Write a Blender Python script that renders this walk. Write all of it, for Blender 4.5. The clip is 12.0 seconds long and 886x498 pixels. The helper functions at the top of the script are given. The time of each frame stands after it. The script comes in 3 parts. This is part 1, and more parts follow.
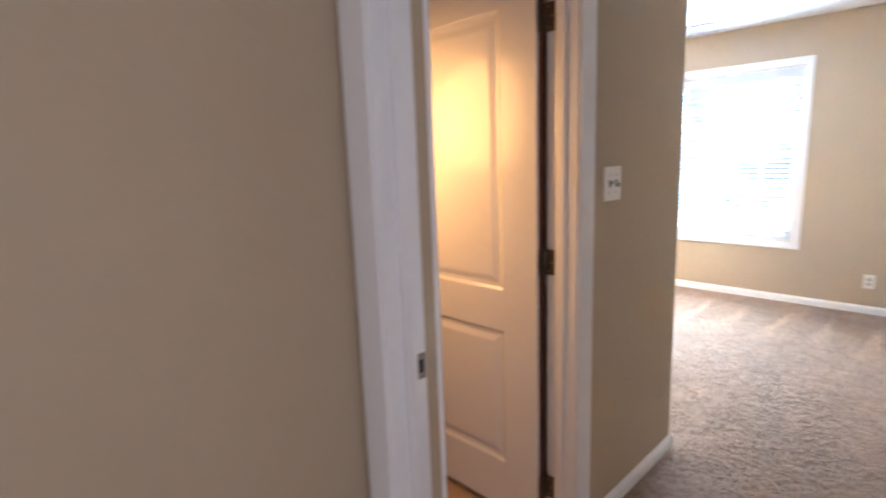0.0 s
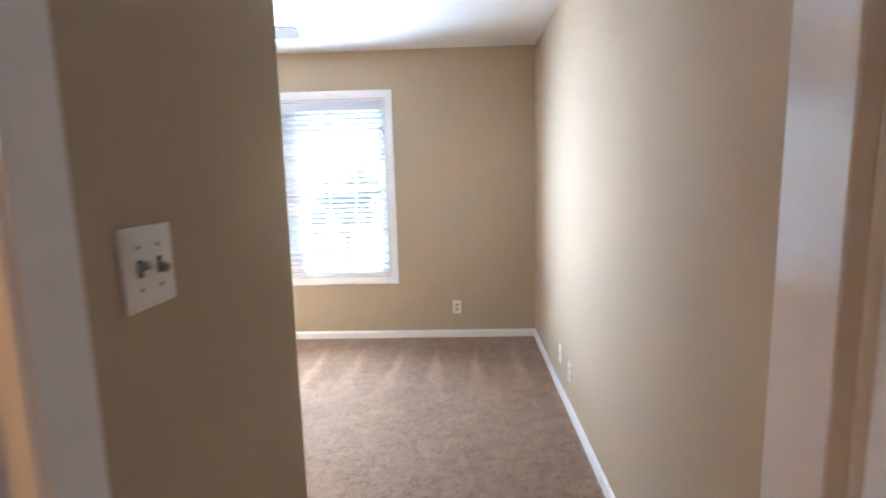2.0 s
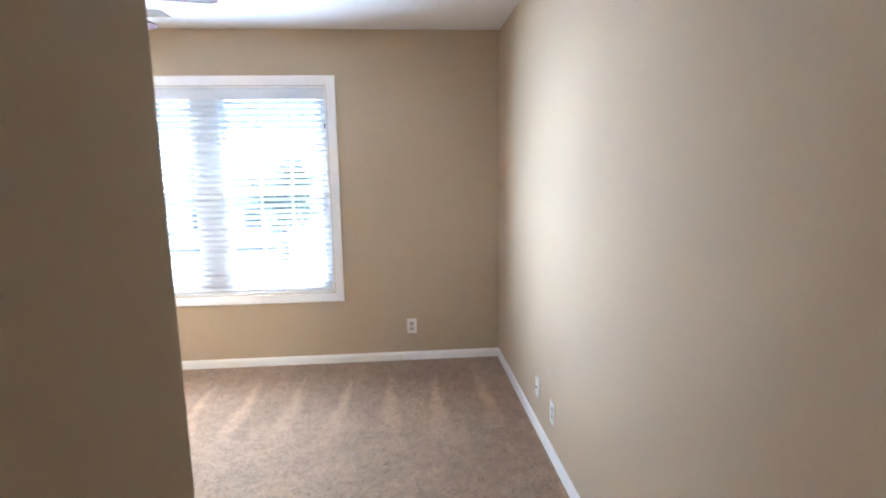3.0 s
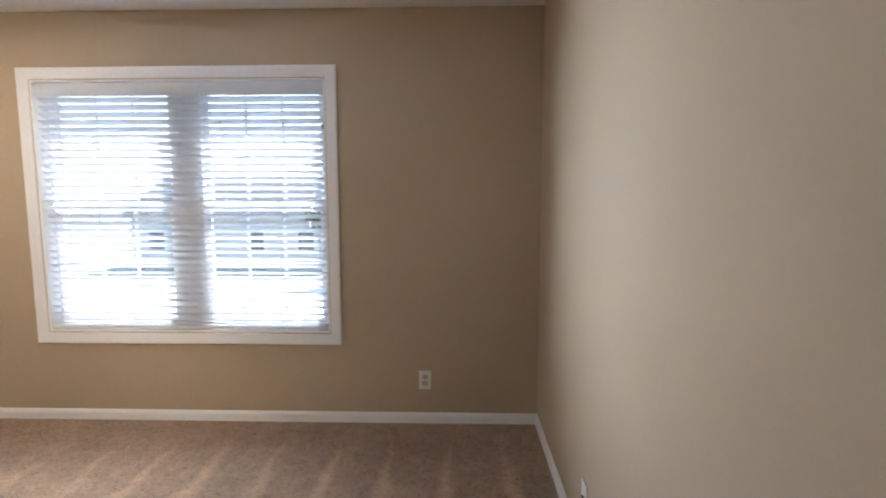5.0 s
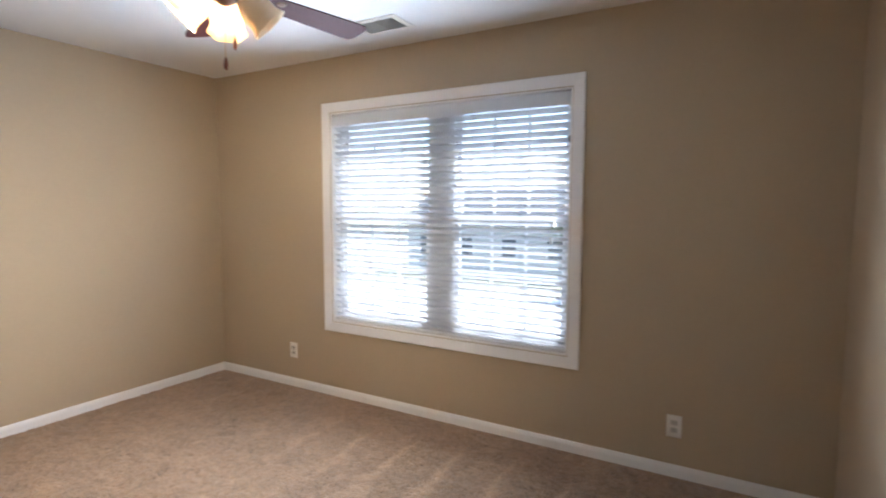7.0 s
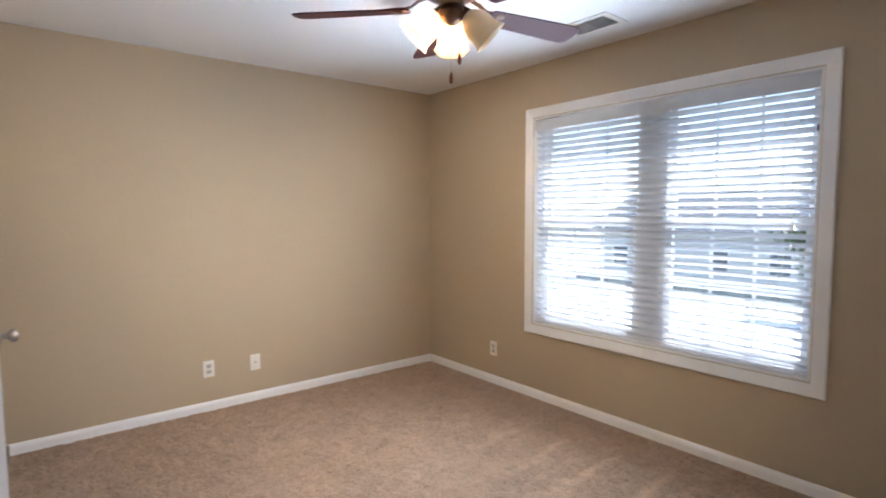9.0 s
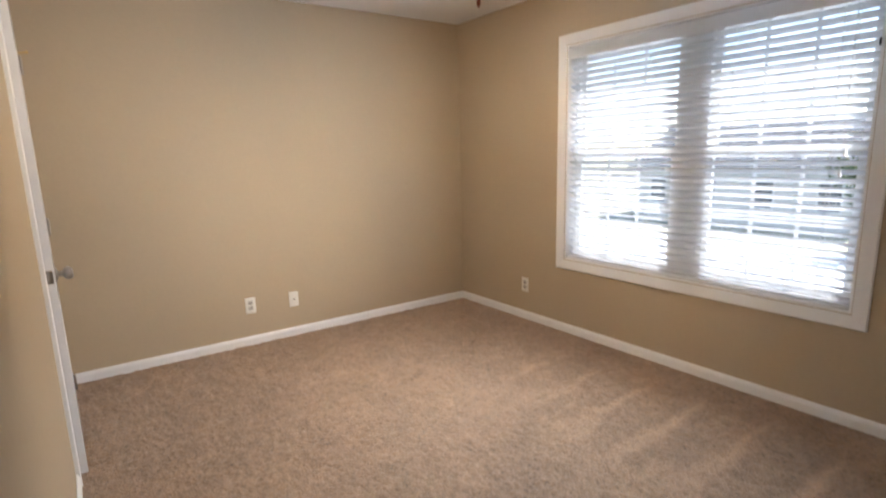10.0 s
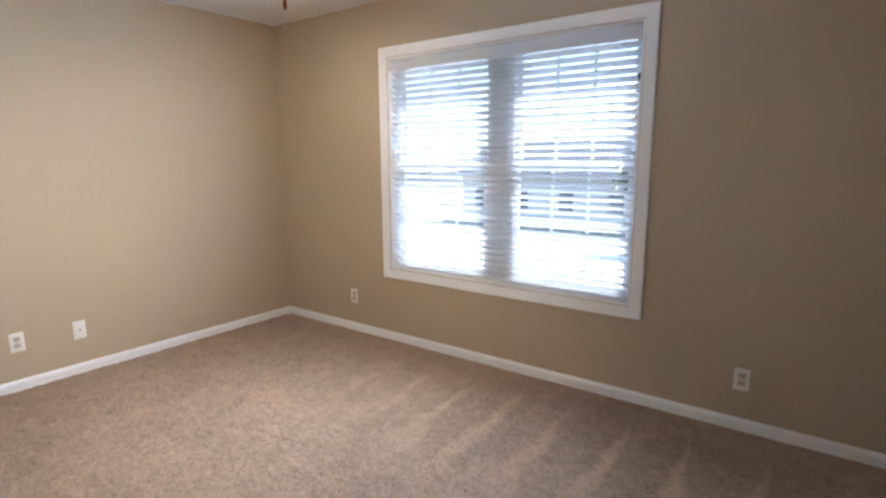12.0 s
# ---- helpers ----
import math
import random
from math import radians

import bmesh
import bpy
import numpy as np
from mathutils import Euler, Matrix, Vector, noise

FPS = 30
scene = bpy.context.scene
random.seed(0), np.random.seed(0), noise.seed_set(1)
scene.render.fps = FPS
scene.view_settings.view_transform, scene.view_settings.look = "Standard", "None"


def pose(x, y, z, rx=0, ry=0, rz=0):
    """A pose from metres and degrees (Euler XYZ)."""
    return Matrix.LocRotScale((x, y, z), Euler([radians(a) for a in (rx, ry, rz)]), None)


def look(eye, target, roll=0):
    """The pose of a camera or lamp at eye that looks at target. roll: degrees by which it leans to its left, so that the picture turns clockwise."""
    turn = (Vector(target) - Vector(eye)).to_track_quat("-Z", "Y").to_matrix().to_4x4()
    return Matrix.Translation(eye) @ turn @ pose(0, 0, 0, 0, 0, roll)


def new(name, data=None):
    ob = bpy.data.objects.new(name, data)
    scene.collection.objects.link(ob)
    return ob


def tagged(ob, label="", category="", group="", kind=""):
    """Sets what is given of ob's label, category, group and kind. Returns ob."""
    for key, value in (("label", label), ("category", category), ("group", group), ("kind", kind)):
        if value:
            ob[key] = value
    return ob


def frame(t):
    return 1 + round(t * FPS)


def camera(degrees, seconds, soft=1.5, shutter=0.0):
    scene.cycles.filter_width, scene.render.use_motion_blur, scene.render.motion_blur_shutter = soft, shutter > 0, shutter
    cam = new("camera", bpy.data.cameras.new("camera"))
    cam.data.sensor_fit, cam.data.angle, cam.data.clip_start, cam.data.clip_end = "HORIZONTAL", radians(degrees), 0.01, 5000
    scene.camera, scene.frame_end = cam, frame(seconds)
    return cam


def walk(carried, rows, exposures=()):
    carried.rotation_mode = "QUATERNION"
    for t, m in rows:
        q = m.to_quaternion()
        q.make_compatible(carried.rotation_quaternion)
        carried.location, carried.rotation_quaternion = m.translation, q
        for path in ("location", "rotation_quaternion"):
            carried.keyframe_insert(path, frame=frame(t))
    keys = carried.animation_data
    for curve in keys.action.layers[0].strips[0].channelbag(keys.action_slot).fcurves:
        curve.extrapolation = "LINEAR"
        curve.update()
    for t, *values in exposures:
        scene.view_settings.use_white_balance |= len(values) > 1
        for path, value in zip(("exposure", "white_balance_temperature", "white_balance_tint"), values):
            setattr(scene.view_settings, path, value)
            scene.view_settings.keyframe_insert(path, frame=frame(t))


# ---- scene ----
WALL = (0.48, 0.390, 0.268)
STROKE = 0.30
CARPET = (0.395, 0.262, 0.163)
BULB, TILT = 380.0, -30.0
EXPOSURES = [(0, 4.5, 4900, 8), (0.5, 4.4, 4850, 7), (1.0, 4.1, 4950, 7), (1.5, 3.95, 5050, 8), (2.5, 3.9, 5050, 8), (3.2, 3.6, 5050, 8), (4.2, 2.95, 5350, 10),
             (5.5, 2.55, 5600, 11), (9.0, 2.4, 5500, 11), (10.5, 2.45, 6100, 12), (12, 2.55, 5300, 10)]
cam = camera(81.7, 12.0, soft=1.9, shutter=0.5)
PATH = [
    (0, (-0.187, -5.303, 1.419), (-1.599, -3.932, 1.064), -2.1),
    (0.5, (-0.362, -5.093, 1.425), (-1.434, -3.445, 1.057), -2.2),
    (1, (-0.542, -4.864, 1.43), (-1.214, -3.014, 1.079), -2.5),
    (1.5, (-0.601, -4.614, 1.419), (-0.912, -2.665, 1.099), -2.2),
    (2, (-0.606, -4.33, 1.424), (-0.687, -2.353, 1.138), -1.5),
    (2.5, (-0.649, -4.069, 1.434), (-0.582, -2.092, 1.142), -1.1),
    (3, (-0.717, -3.791, 1.477), (-0.566, -1.821, 1.165), -0.9),
    (5, (-0.474, -2.981, 1.399), (-0.535, -0.993, 1.187), -0.1),
    (5.5, (-0.477, -2.87, 1.416), (-0.713, -0.894, 1.217), 0.2),
    (6, (-0.452, -2.806, 1.426), (-0.949, -0.878, 1.239), 0.6),
    (6.5, (-0.461, -2.808, 1.422), (-1.213, -0.963, 1.246), 0.6),
    (7, (-0.464, -2.814, 1.421), (-1.441, -1.077, 1.25), 0.2),
    (9, (-0.513, -2.895, 1.401), (-2.046, -1.62, 1.254), -0.2),
    (9.5, (-0.518, -2.922, 1.402), (-2.114, -1.736, 1.188), -0.7),
    (10, (-0.505, -2.888, 1.372), (-2.094, -1.733, 1.0), -1.6),
    (10.5, (-0.52, -2.883, 1.321), (-1.993, -1.644, 0.776), -1.6),
    (11, (-0.534, -2.877, 1.29), (-1.835, -1.483, 0.687), -0.7),
    (11.5, (-0.498, -2.815, 1.323), (-1.692, -1.293, 0.815), -0.3),
    (12, (-0.493, -2.808, 1.381), (-1.636, -1.205, 1.03), -0.3),
]
walk(cam, [(t, look(eye, target, roll)) for t, eye, target, roll in PATH], EXPOSURES)

# ---- light ----
SUN_EL, SUN_AZ = 52.0, 12.0          # degrees: height, and turn from +y towards +x
world = bpy.data.worlds.new("world")
scene.world = world
world.use_nodes = True
sky = world.node_tree.nodes.new("ShaderNodeTexSky")
sky.sky_type, sky.sun_disc = "NISHITA", False
sky.sun_elevation, sky.sun_rotation = radians(SUN_EL), radians(SUN_AZ)
world.node_tree.links.new(sky.outputs[0], world.node_tree.nodes["Background"].inputs[0])
world.node_tree.nodes["Background"].inputs[1].default_value = 0.08
sun = new("sun", bpy.data.lights.new("sun", "SUN"))
sun.data.energy, sun.data.angle, sun.data.color = 3.0, radians(0.5), (1.0, 0.95, 0.87)
sx, sy = math.sin(radians(SUN_AZ)), math.cos(radians(SUN_AZ))
sun.matrix_world = look((8 * sx, 8 * sy, 8 * math.tan(radians(SUN_EL))), (0, 0, 0))


def lamp(name, kind, at, energy, color, size=0.1, target=None):
    ob = new(name, bpy.data.lights.new(name, kind))
    ob.data.energy, ob.data.color = energy, color
    if kind == "AREA":
        ob.data.shape, ob.data.size, ob.data.size_y = "RECTANGLE", size[0], size[1]
        ob.matrix_world = look(at, target)
    else:
        ob.data.shadow_soft_size = size
        ob.location = at
    return ob


bath = lamp("bath_lamp", "SPOT", (-1.85, -4.40, 1.6), 2.5, (1.0, 0.42, 0.095), 0.28)
bath.data.spot_size, bath.data.spot_blend = radians(146), 0.9
bath.matrix_world = look((-1.85, -4.40, 1.6), (-1.65, -3.85, 1.22))
# unseen fill lamp, added to brighten the hall wall and jamb
lamp("hall_fill", "AREA", (1.03, -5.85, 1.35), 0.80, (1.0, 0.83, 0.74), (1.0, 1.4), (-3.2, -5.85, 1.35))
# added lamps before the blind, standing in for daylight to ceiling and carpet
for lz, tilt, watts in ((0.66, 54, 2.5), (1.93, -49, 2.0)):
    day = lamp("daylight_fill", "AREA", (-2.10, -0.03, lz), watts, (0.88, 0.94, 1.0), (1.66, 0.06), (-2.10, -1.03, lz + math.tan(radians(tilt))))
    day.data.spread = radians(70)
# and added upright strips that throw stand-in daylight on the side walls
for lx, turn, cone, watts in ((-1.30, -54, 70, 1.35), (-2.90, 64, 44, 0.8)):
    day = lamp("daylight_fill", "AREA", (lx, -0.03, 1.32), watts, (0.93, 0.96, 1.0), (0.06, 1.4), (lx + math.sin(radians(turn)), -0.03 - math.cos(radians(turn)), 1.32))
    day.data.spread = radians(cone)


# ---- materials ----
def mat(name, color, rough=0.6, metal=0.0, scale=12.0, vary=0.06, bump=0.0, bump_scale=200.0, coat=0.0):
    """Principled paint-like surface: stains at a large scale, grain at a fine one."""
    m = bpy.data.materials.new(name)
    m.use_nodes = True
    nt = m.node_tree
    b = nt.nodes["Principled BSDF"]
    b.inputs["Roughness"].default_value, b.inputs["Metallic"].default_value = rough, metal
    b.inputs["Coat Weight"].default_value = coat
    tc = nt.nodes.new("ShaderNodeTexCoord")
    n1, n2 = nt.nodes.new("ShaderNodeTexNoise"), nt.nodes.new("ShaderNodeTexNoise")
    n1.inputs["Scale"].default_value, n1.inputs["Detail"].default_value = scale * 0.12, 3
    n2.inputs["Scale"].default_value, n2.inputs["Detail"].default_value = scale * 4, 4
    add = nt.nodes.new("ShaderNodeMath")
    add.operation = "ADD"
    for n in (n1, n2):
        nt.links.new(tc.outputs["Object"], n.inputs["Vector"])
    nt.links.new(n1.outputs[0], add.inputs[0])
    nt.links.new(n2.outputs[0], add.inputs[1])
    ramp = nt.nodes.new("ShaderNodeMapRange")
    ramp.inputs["From Min"].default_value, ramp.inputs["From Max"].default_value = 0.5, 1.5
    ramp.inputs["To Min"].default_value, ramp.inputs["To Max"].default_value = 1 - vary, 1 + vary
    nt.links.new(add.outputs[0], ramp.inputs["Value"])
    mul = nt.nodes.new("ShaderNodeVectorMath")
    mul.operation = "SCALE"
    mul.inputs[0].default_value = color
    nt.links.new(ramp.outputs[0], mul.inputs["Scale"])
    nt.links.new(mul.outputs[0], b.inputs["Base Color"])
    if bump:
        n3 = nt.nodes.new("ShaderNodeTexNoise")
        n3.inputs["Scale"].default_value, n3.inputs["Detail"].default_value = bump_scale, 3
        bp = nt.nodes.new("ShaderNodeBump")
        bp.inputs["Strength"].default_value, bp.inputs["Distance"].default_value = bump, 0.002
        nt.links.new(tc.outputs["Object"], n3.inputs["Vector"])
        nt.links.new(n3.outputs[0], bp.inputs["Height"])
        nt.links.new(bp.outputs[0], b.inputs["Normal"])
    return m


def glow(name, color, strength):
    m = bpy.data.materials.new(name)
    m.use_nodes = True
    b = m.node_tree.nodes["Principled BSDF"]
    b.inputs["Base Color"].default_value = (*color, 1)
    b.inputs["Emission Color"].default_value = (*color, 1)
    b.inputs["Emission Strength"].default_value = strength
    return m


M_WALL = mat("beige_wall_paint", WALL, 0.75, vary=0.035, bump=0.25, bump_scale=160)
M_CEIL = mat("white_ceiling_paint", (0.80, 0.80, 0.80), 0.9, vary=0.03, bump=0.5, bump_scale=90)
M_TRIM = mat("white_gloss_trim", (0.86, 0.86, 0.86), 0.42, vary=0.03, bump=0.08, bump_scale=60)
M_DOOR = mat("white_door_paint", (0.76, 0.76, 0.77), 0.20, vary=0.03, bump=0.12, bump_scale=90)
M_PLATE = mat("white_plastic", (0.80, 0.78, 0.73), 0.35, vary=0.02)
M_SLOT = mat("dark_slot", (0.03, 0.03, 0.03), 0.6)
M_NICKEL = mat("brushed_nickel", (0.36, 0.33, 0.30), 0.28, 1.0, vary=0.08, bump=0.05)
M_HINGE = mat("dark_aged_nickel", (0.16, 0.135, 0.10), 0.42, 0.8, vary=0.15)
M_BRONZE = mat("antique_bronze", (0.12, 0.075, 0.05), 0.30, 0.9, vary=0.2)
M_BRASS = mat("brass", (0.65, 0.45, 0.16), 0.3, 1.0, vary=0.1)
M_BLADE = mat("dark_rosewood_blade", (0.050, 0.012, 0.014), 0.48, vary=0.35, scale=25)
M_BLADE.node_tree.nodes["Principled BSDF"].inputs["Specular IOR Level"].default_value = 0.2
M_VENTPALE = mat("pale_vent_backing", (0.62, 0.62, 0.63), 0.5)
M_SOCKET = mat("grey_white_socket", (0.50, 0.48, 0.44), 0.4, vary=0.04)
M_VENTBACK = mat("grey_vent_backing", (0.25, 0.25, 0.26), 0.6)
M_VINYL = mat("white_vinyl_frame", (0.78, 0.79, 0.80), 0.4, vary=0.02)
M_CORD = mat("white_cord", (0.7, 0.7, 0.68), 0.8)
M_BATHFLOOR = mat("tan_vinyl_floor", (0.42, 0.30, 0.20), 0.45, scale=20, vary=0.2)
M_FOB = mat("cherry_wood_fob", (0.22, 0.06, 0.03), 0.35, vary=0.15)
# dark brown that stands for shade in the bath door's hinge gap
M_SHADOWGAP = mat("painted_gap_shade", (0.10, 0.035, 0.02), 0.6, vary=0.2)


def slat_material():
    m = mat("white_blind_slat", (0.80, 0.81, 0.82), 0.42, vary=0.02)
    nt = m.node_tree
    b = nt.nodes["Principled BSDF"]
    tr = nt.nodes.new("ShaderNodeBsdfTranslucent")
    tr.inputs[0].default_value = (0.8, 0.82, 0.85, 1)
    mix = nt.nodes.new("ShaderNodeMixShader")
    mix.inputs[0].default_value = 0.38
    nt.links.new(b.outputs[0], mix.inputs[1])
    nt.links.new(tr.outputs[0], mix.inputs[2])
    nt.links.new(mix.outputs[0], nt.nodes["Material Output"].inputs[0])
    return m


def glass_material():
    m = bpy.data.materials.new("window_glass")
    m.use_nodes = True
    nt = m.node_tree
    tr, gl, mix = (nt.nodes.new("ShaderNodeBsdf" + k) if k != "Mix" else nt.nodes.new("ShaderNodeMixShader") for k in ("Transparent", "Glossy", "Mix"))
    gl.inputs["Roughness"].default_value = 0.02
    tr.inputs[0].default_value = (0.95, 0.97, 0.97, 1)
    mix.inputs[0].default_value = 0.06
    nt.links.new(tr.outputs[0], mix.inputs[1])
    nt.links.new(gl.outputs[0], mix.inputs[2])
    nt.links.new(mix.outputs[0], nt.nodes["Material Output"].inputs[0])
    return m


def shade_material(name, transl):
    m = mat(name, (0.78, 0.66, 0.48), 0.45, vary=0.05)
    nt = m.node_tree
    b = nt.nodes["Principled BSDF"]
    tr = nt.nodes.new("ShaderNodeBsdfTranslucent")
    tr.inputs[0].default_value = (1.0, 0.84, 0.62, 1)
    mix = nt.nodes.new("ShaderNodeMixShader")
    mix.inputs[0].default_value = transl
    nt.links.new(b.outputs[0], mix.inputs[1])
    nt.links.new(tr.outputs[0], mix.inputs[2])
    nt.links.new(mix.outputs[0], nt.nodes["Material Output"].inputs[0])
    return m


def carpet_material():
    """Cut-pile carpet: tufts, soft mottling, and wedge-shaped strokes left by a vacuum cleaner."""
    m = bpy.data.materials.new("beige_cut_pile_carpet")
    m.use_nodes = True
    nt = m.node_tree
    L = nt.links.new
    b = nt.nodes["Principled BSDF"]
    b.inputs["Roughness"].default_value = 0.95
    b.inputs["Sheen Weight"].default_value = 0.25
    tc = nt.nodes.new("ShaderNodeTexCoord")

    def noise_tex(scale, detail, dist=0.0):
        n = nt.nodes.new("ShaderNodeTexNoise")
        n.inputs["Scale"].default_value, n.inputs["Detail"].default_value, n.inputs["Distortion"].default_value = scale, detail, dist
        L(tc.outputs["Object"], n.inputs["Vector"])
        return n.outputs[0]

    def op(kind, a, c, clamp=False):
        n = nt.nodes.new("ShaderNodeMath")
        n.operation, n.use_clamp = kind, clamp
        for i, v in enumerate((a, c)):
            if isinstance(v, (int, float)):
                n.inputs[i].default_value = v
            else:
                L(v, n.inputs[i])
        return n.outputs[0]

    sep = nt.nodes.new("ShaderNodeSeparateXYZ")
    L(tc.outputs["Object"], sep.inputs[0])
    fine, mid, broad, clump = noise_tex(190, 3), noise_tex(78, 2, 1.2), noise_tex(2.2, 3, 0.6), noise_tex(13, 4, 1.0)
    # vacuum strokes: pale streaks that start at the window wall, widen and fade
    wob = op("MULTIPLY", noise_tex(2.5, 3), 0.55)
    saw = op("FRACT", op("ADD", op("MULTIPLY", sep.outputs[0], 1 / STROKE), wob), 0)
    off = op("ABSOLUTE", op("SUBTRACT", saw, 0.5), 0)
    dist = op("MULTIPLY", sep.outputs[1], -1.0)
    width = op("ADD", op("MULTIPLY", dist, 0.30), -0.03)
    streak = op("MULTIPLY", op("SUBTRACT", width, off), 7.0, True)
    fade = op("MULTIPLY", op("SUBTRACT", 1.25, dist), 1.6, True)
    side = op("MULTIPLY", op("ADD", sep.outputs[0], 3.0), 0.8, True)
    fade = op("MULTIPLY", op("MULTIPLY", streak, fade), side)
    pits = op("MULTIPLY", op("SUBTRACT", 0.455, mid), 11.0, True)
    val = op("ADD", op("MULTIPLY", op("SUBTRACT", fine, 0.5), 1.1), op("MULTIPLY", pits, -0.44))
    val = op("ADD", val, op("MULTIPLY", op("SUBTRACT", broad, 0.5), 0.40))
    val = op("ADD", val, op("MULTIPLY", op("SUBTRACT", clump, 0.5), 0.8))
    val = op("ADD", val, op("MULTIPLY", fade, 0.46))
    val = op("ADD", val, 1.02)
    vm = nt.nodes.new("ShaderNodeVectorMath")
    vm.operation = "SCALE"
    vm.inputs[0].default_value = CARPET
    L(val, vm.inputs["Scale"])
    L(vm.outputs[0], b.inputs["Base Color"])
    bp = nt.nodes.new("ShaderNodeBump")
    bp.inputs["Strength"].default_value, bp.inputs["Distance"].default_value = 1.0, 0.008
    L(op("ADD", fine, mid), bp.inputs["Height"])
    L(bp.outputs[0], b.inputs["Normal"])
    return m


M_SLAT, M_GLASS = slat_material(), glass_material()
M_SHADE = shade_material("amber_frosted_glass", 0.28)
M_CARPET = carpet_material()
M_BULB = glow("lit_bulb", (1.0, 0.76, 0.49), BULB)
M_BULB_OFF = mat("unlit_bulb", (0.75, 0.73, 0.68), 0.4)


# ---- mesh helpers ----
def box(bm, x0, x1, y0, y1, z0, z1, bevel=0.0):
    vs = [bm.verts.new((x, y, z)) for x in (x0, x1) for y in (y0, y1) for z in (z0, z1)]
    fs = [bm.faces.new([vs[i] for i in q]) for q in ((0, 1, 3, 2), (4, 6, 7, 5), (0, 4, 5, 1), (2, 3, 7, 6), (0, 2, 6, 4), (1, 5, 7, 3))]
    if bevel:
        es = list({e for f in fs for e in f.edges})
        bmesh.ops.bevel(bm, geom=es, offset=bevel, segments=2, affect="EDGES", profile=0.6)
    return bm


def boxed(*dims, bevel=0.0):
    return box(bmesh.new(), *dims, bevel=bevel)


def lathe(bm, profile, n=24, m=None):
    """Turn (radius, height) pairs round z, then place by m."""
    rings = []
    for r, z in profile:
        rings.append([bm.verts.new((m or Matrix()) @ Vector((r * math.cos(2 * math.pi * i / n), r * math.sin(2 * math.pi * i / n), z))) for i in range(n)])
    for a, c in zip(rings, rings[1:]):
        for i in range(n):
            bm.faces.new((a[i], a[(i + 1) % n], c[(i + 1) % n], c[i]))
    for ring in (rings[0], rings[-1]):
        if len(set(tuple(v.co) for v in ring)) > 2:
            bm.faces.new(ring)
    return bm


def link(name, bm, material, smooth=False):
    bmesh.ops.recalc_face_normals(bm, faces=bm.faces)
    me = bpy.data.meshes.new(name)
    bm.to_mesh(me)
    bm.free()
    me.materials.append(material)
    if smooth:
        for p in me.polygons:
            p.use_smooth = True
        me.set_sharp_from_angle(angle=radians(35))
    return new(name, me)


def part(name, bm, material, parent, label="", smooth=True):
    ob = link(name, bm, material, smooth)
    ob.parent = parent
    if label:
        tagged(ob, label)
    return ob


def thing(name, label, category, group="", kind="", m=None):
    ob = new(name)
    ob.empty_display_size = 0.1
    if m is not None:
        ob.matrix_world = m
    return tagged(ob, label, category, group, kind)


def structure(name, bm, material, label, category):
    return tagged(link(name, bm, material), label, category, kind="structure")


# ---- structure: one bedroom with a short entry, a bath beside it, a hall outside ----
CEIL, T = 2.44, 0.115
XL, XS = -4.18, -1.062               # left wall, switch wall
SKEW = 0.030                         # the left wall runs out of square
YC, YE = -3.012, -4.53               # closet wall, entry wall (faces to the room)
WX0, WX1, WZ0, WZ1 = -2.965, -1.24, 0.572, 2.062    # window opening
BX0, BX1 = -4.47, -3.845             # bath doorway along y
CX0, CX1 = -3.80, -3.08              # closet doorway along x
EX0, EX1 = -1.07, -0.195            # entry doorway along x
DH = 2.045

bm = bmesh.new()
box(bm, XL - T, WX0, 0, 0.16, 0, CEIL)
box(bm, WX1, T, 0, 0.16, 0, CEIL)
box(bm, WX0, WX1, 0, 0.16, 0, WZ0)
box(bm, WX0, WX1, 0, 0.16, WZ1, CEIL)
structure("wall_north", bm, M_WALL, "beige painted plaster wall with one wide window", "wall")
structure("wall_east", boxed(0, T, YE, 0, 0, CEIL), M_WALL, "long plain beige painted wall", "wall")
bm = boxed(XL - T, XL, YE, 0, 0, CEIL)
for v in bm.verts:
    v.co.x += SKEW * v.co.y
structure("wall_west", bm, M_WALL, "beige painted wall with two outlet plates", "wall")
bm = bmesh.new()
box(bm, XL - 0.1, CX0 - 0.018, YC - T, YC, 0, CEIL)
box(bm, CX1 + 0.018, XS, YC - T, YC, 0, CEIL)
box(bm, CX0 - 0.018, CX1 + 0.018, YC - T, YC, DH + 0.018, CEIL)
structure("wall_closet", bm, M_WALL, "beige painted wall with a closet door in it", "wall")
bm = bmesh.new()
box(bm, XS - T, XS, BX1 + 0.018, YC - T, 0, CEIL)
box(bm, XS - T, XS, YE, BX0 - 0.018, 0, CEIL)
box(bm, XS - T, XS, BX0 - 0.018, BX1 + 0.018, DH + 0.018, CEIL)
structure("wall_entry_side", bm, M_WALL, "beige painted wall with a doorway and light switch", "wall")
bm = bmesh.new()
box(bm, XL - T - 0.2, EX0, YE - T, YE, 0, CEIL)
box(bm, EX1 + 0.018, 1.0, YE - T, YE, 0, CEIL)
box(bm, EX0, EX1 + 0.018, YE - T, YE, DH + 0.018, CEIL)
structure("wall_south", bm, M_WALL, "beige painted wall with the bedroom's entry doorway", "wall")
structure("wall_bath_north", boxed(-2.9, XS - T, BX1 + 0.075, YC - T, 0, CEIL), M_WALL, "plain painted wall behind the bath door", "wall")
structure("wall_bath_closet", boxed(-2.98, -2.9, YE, YC - T, 0, CEIL), M_WALL, "plain painted partition between bath and closet", "wall")
HX = EX0 - 0.088                     # hall wall beside the entry casing
structure("wall_hall_west", boxed(HX - T, HX, -6.5, YE - T, 0, CEIL), M_WALL, "plain beige painted hall wall", "wall")
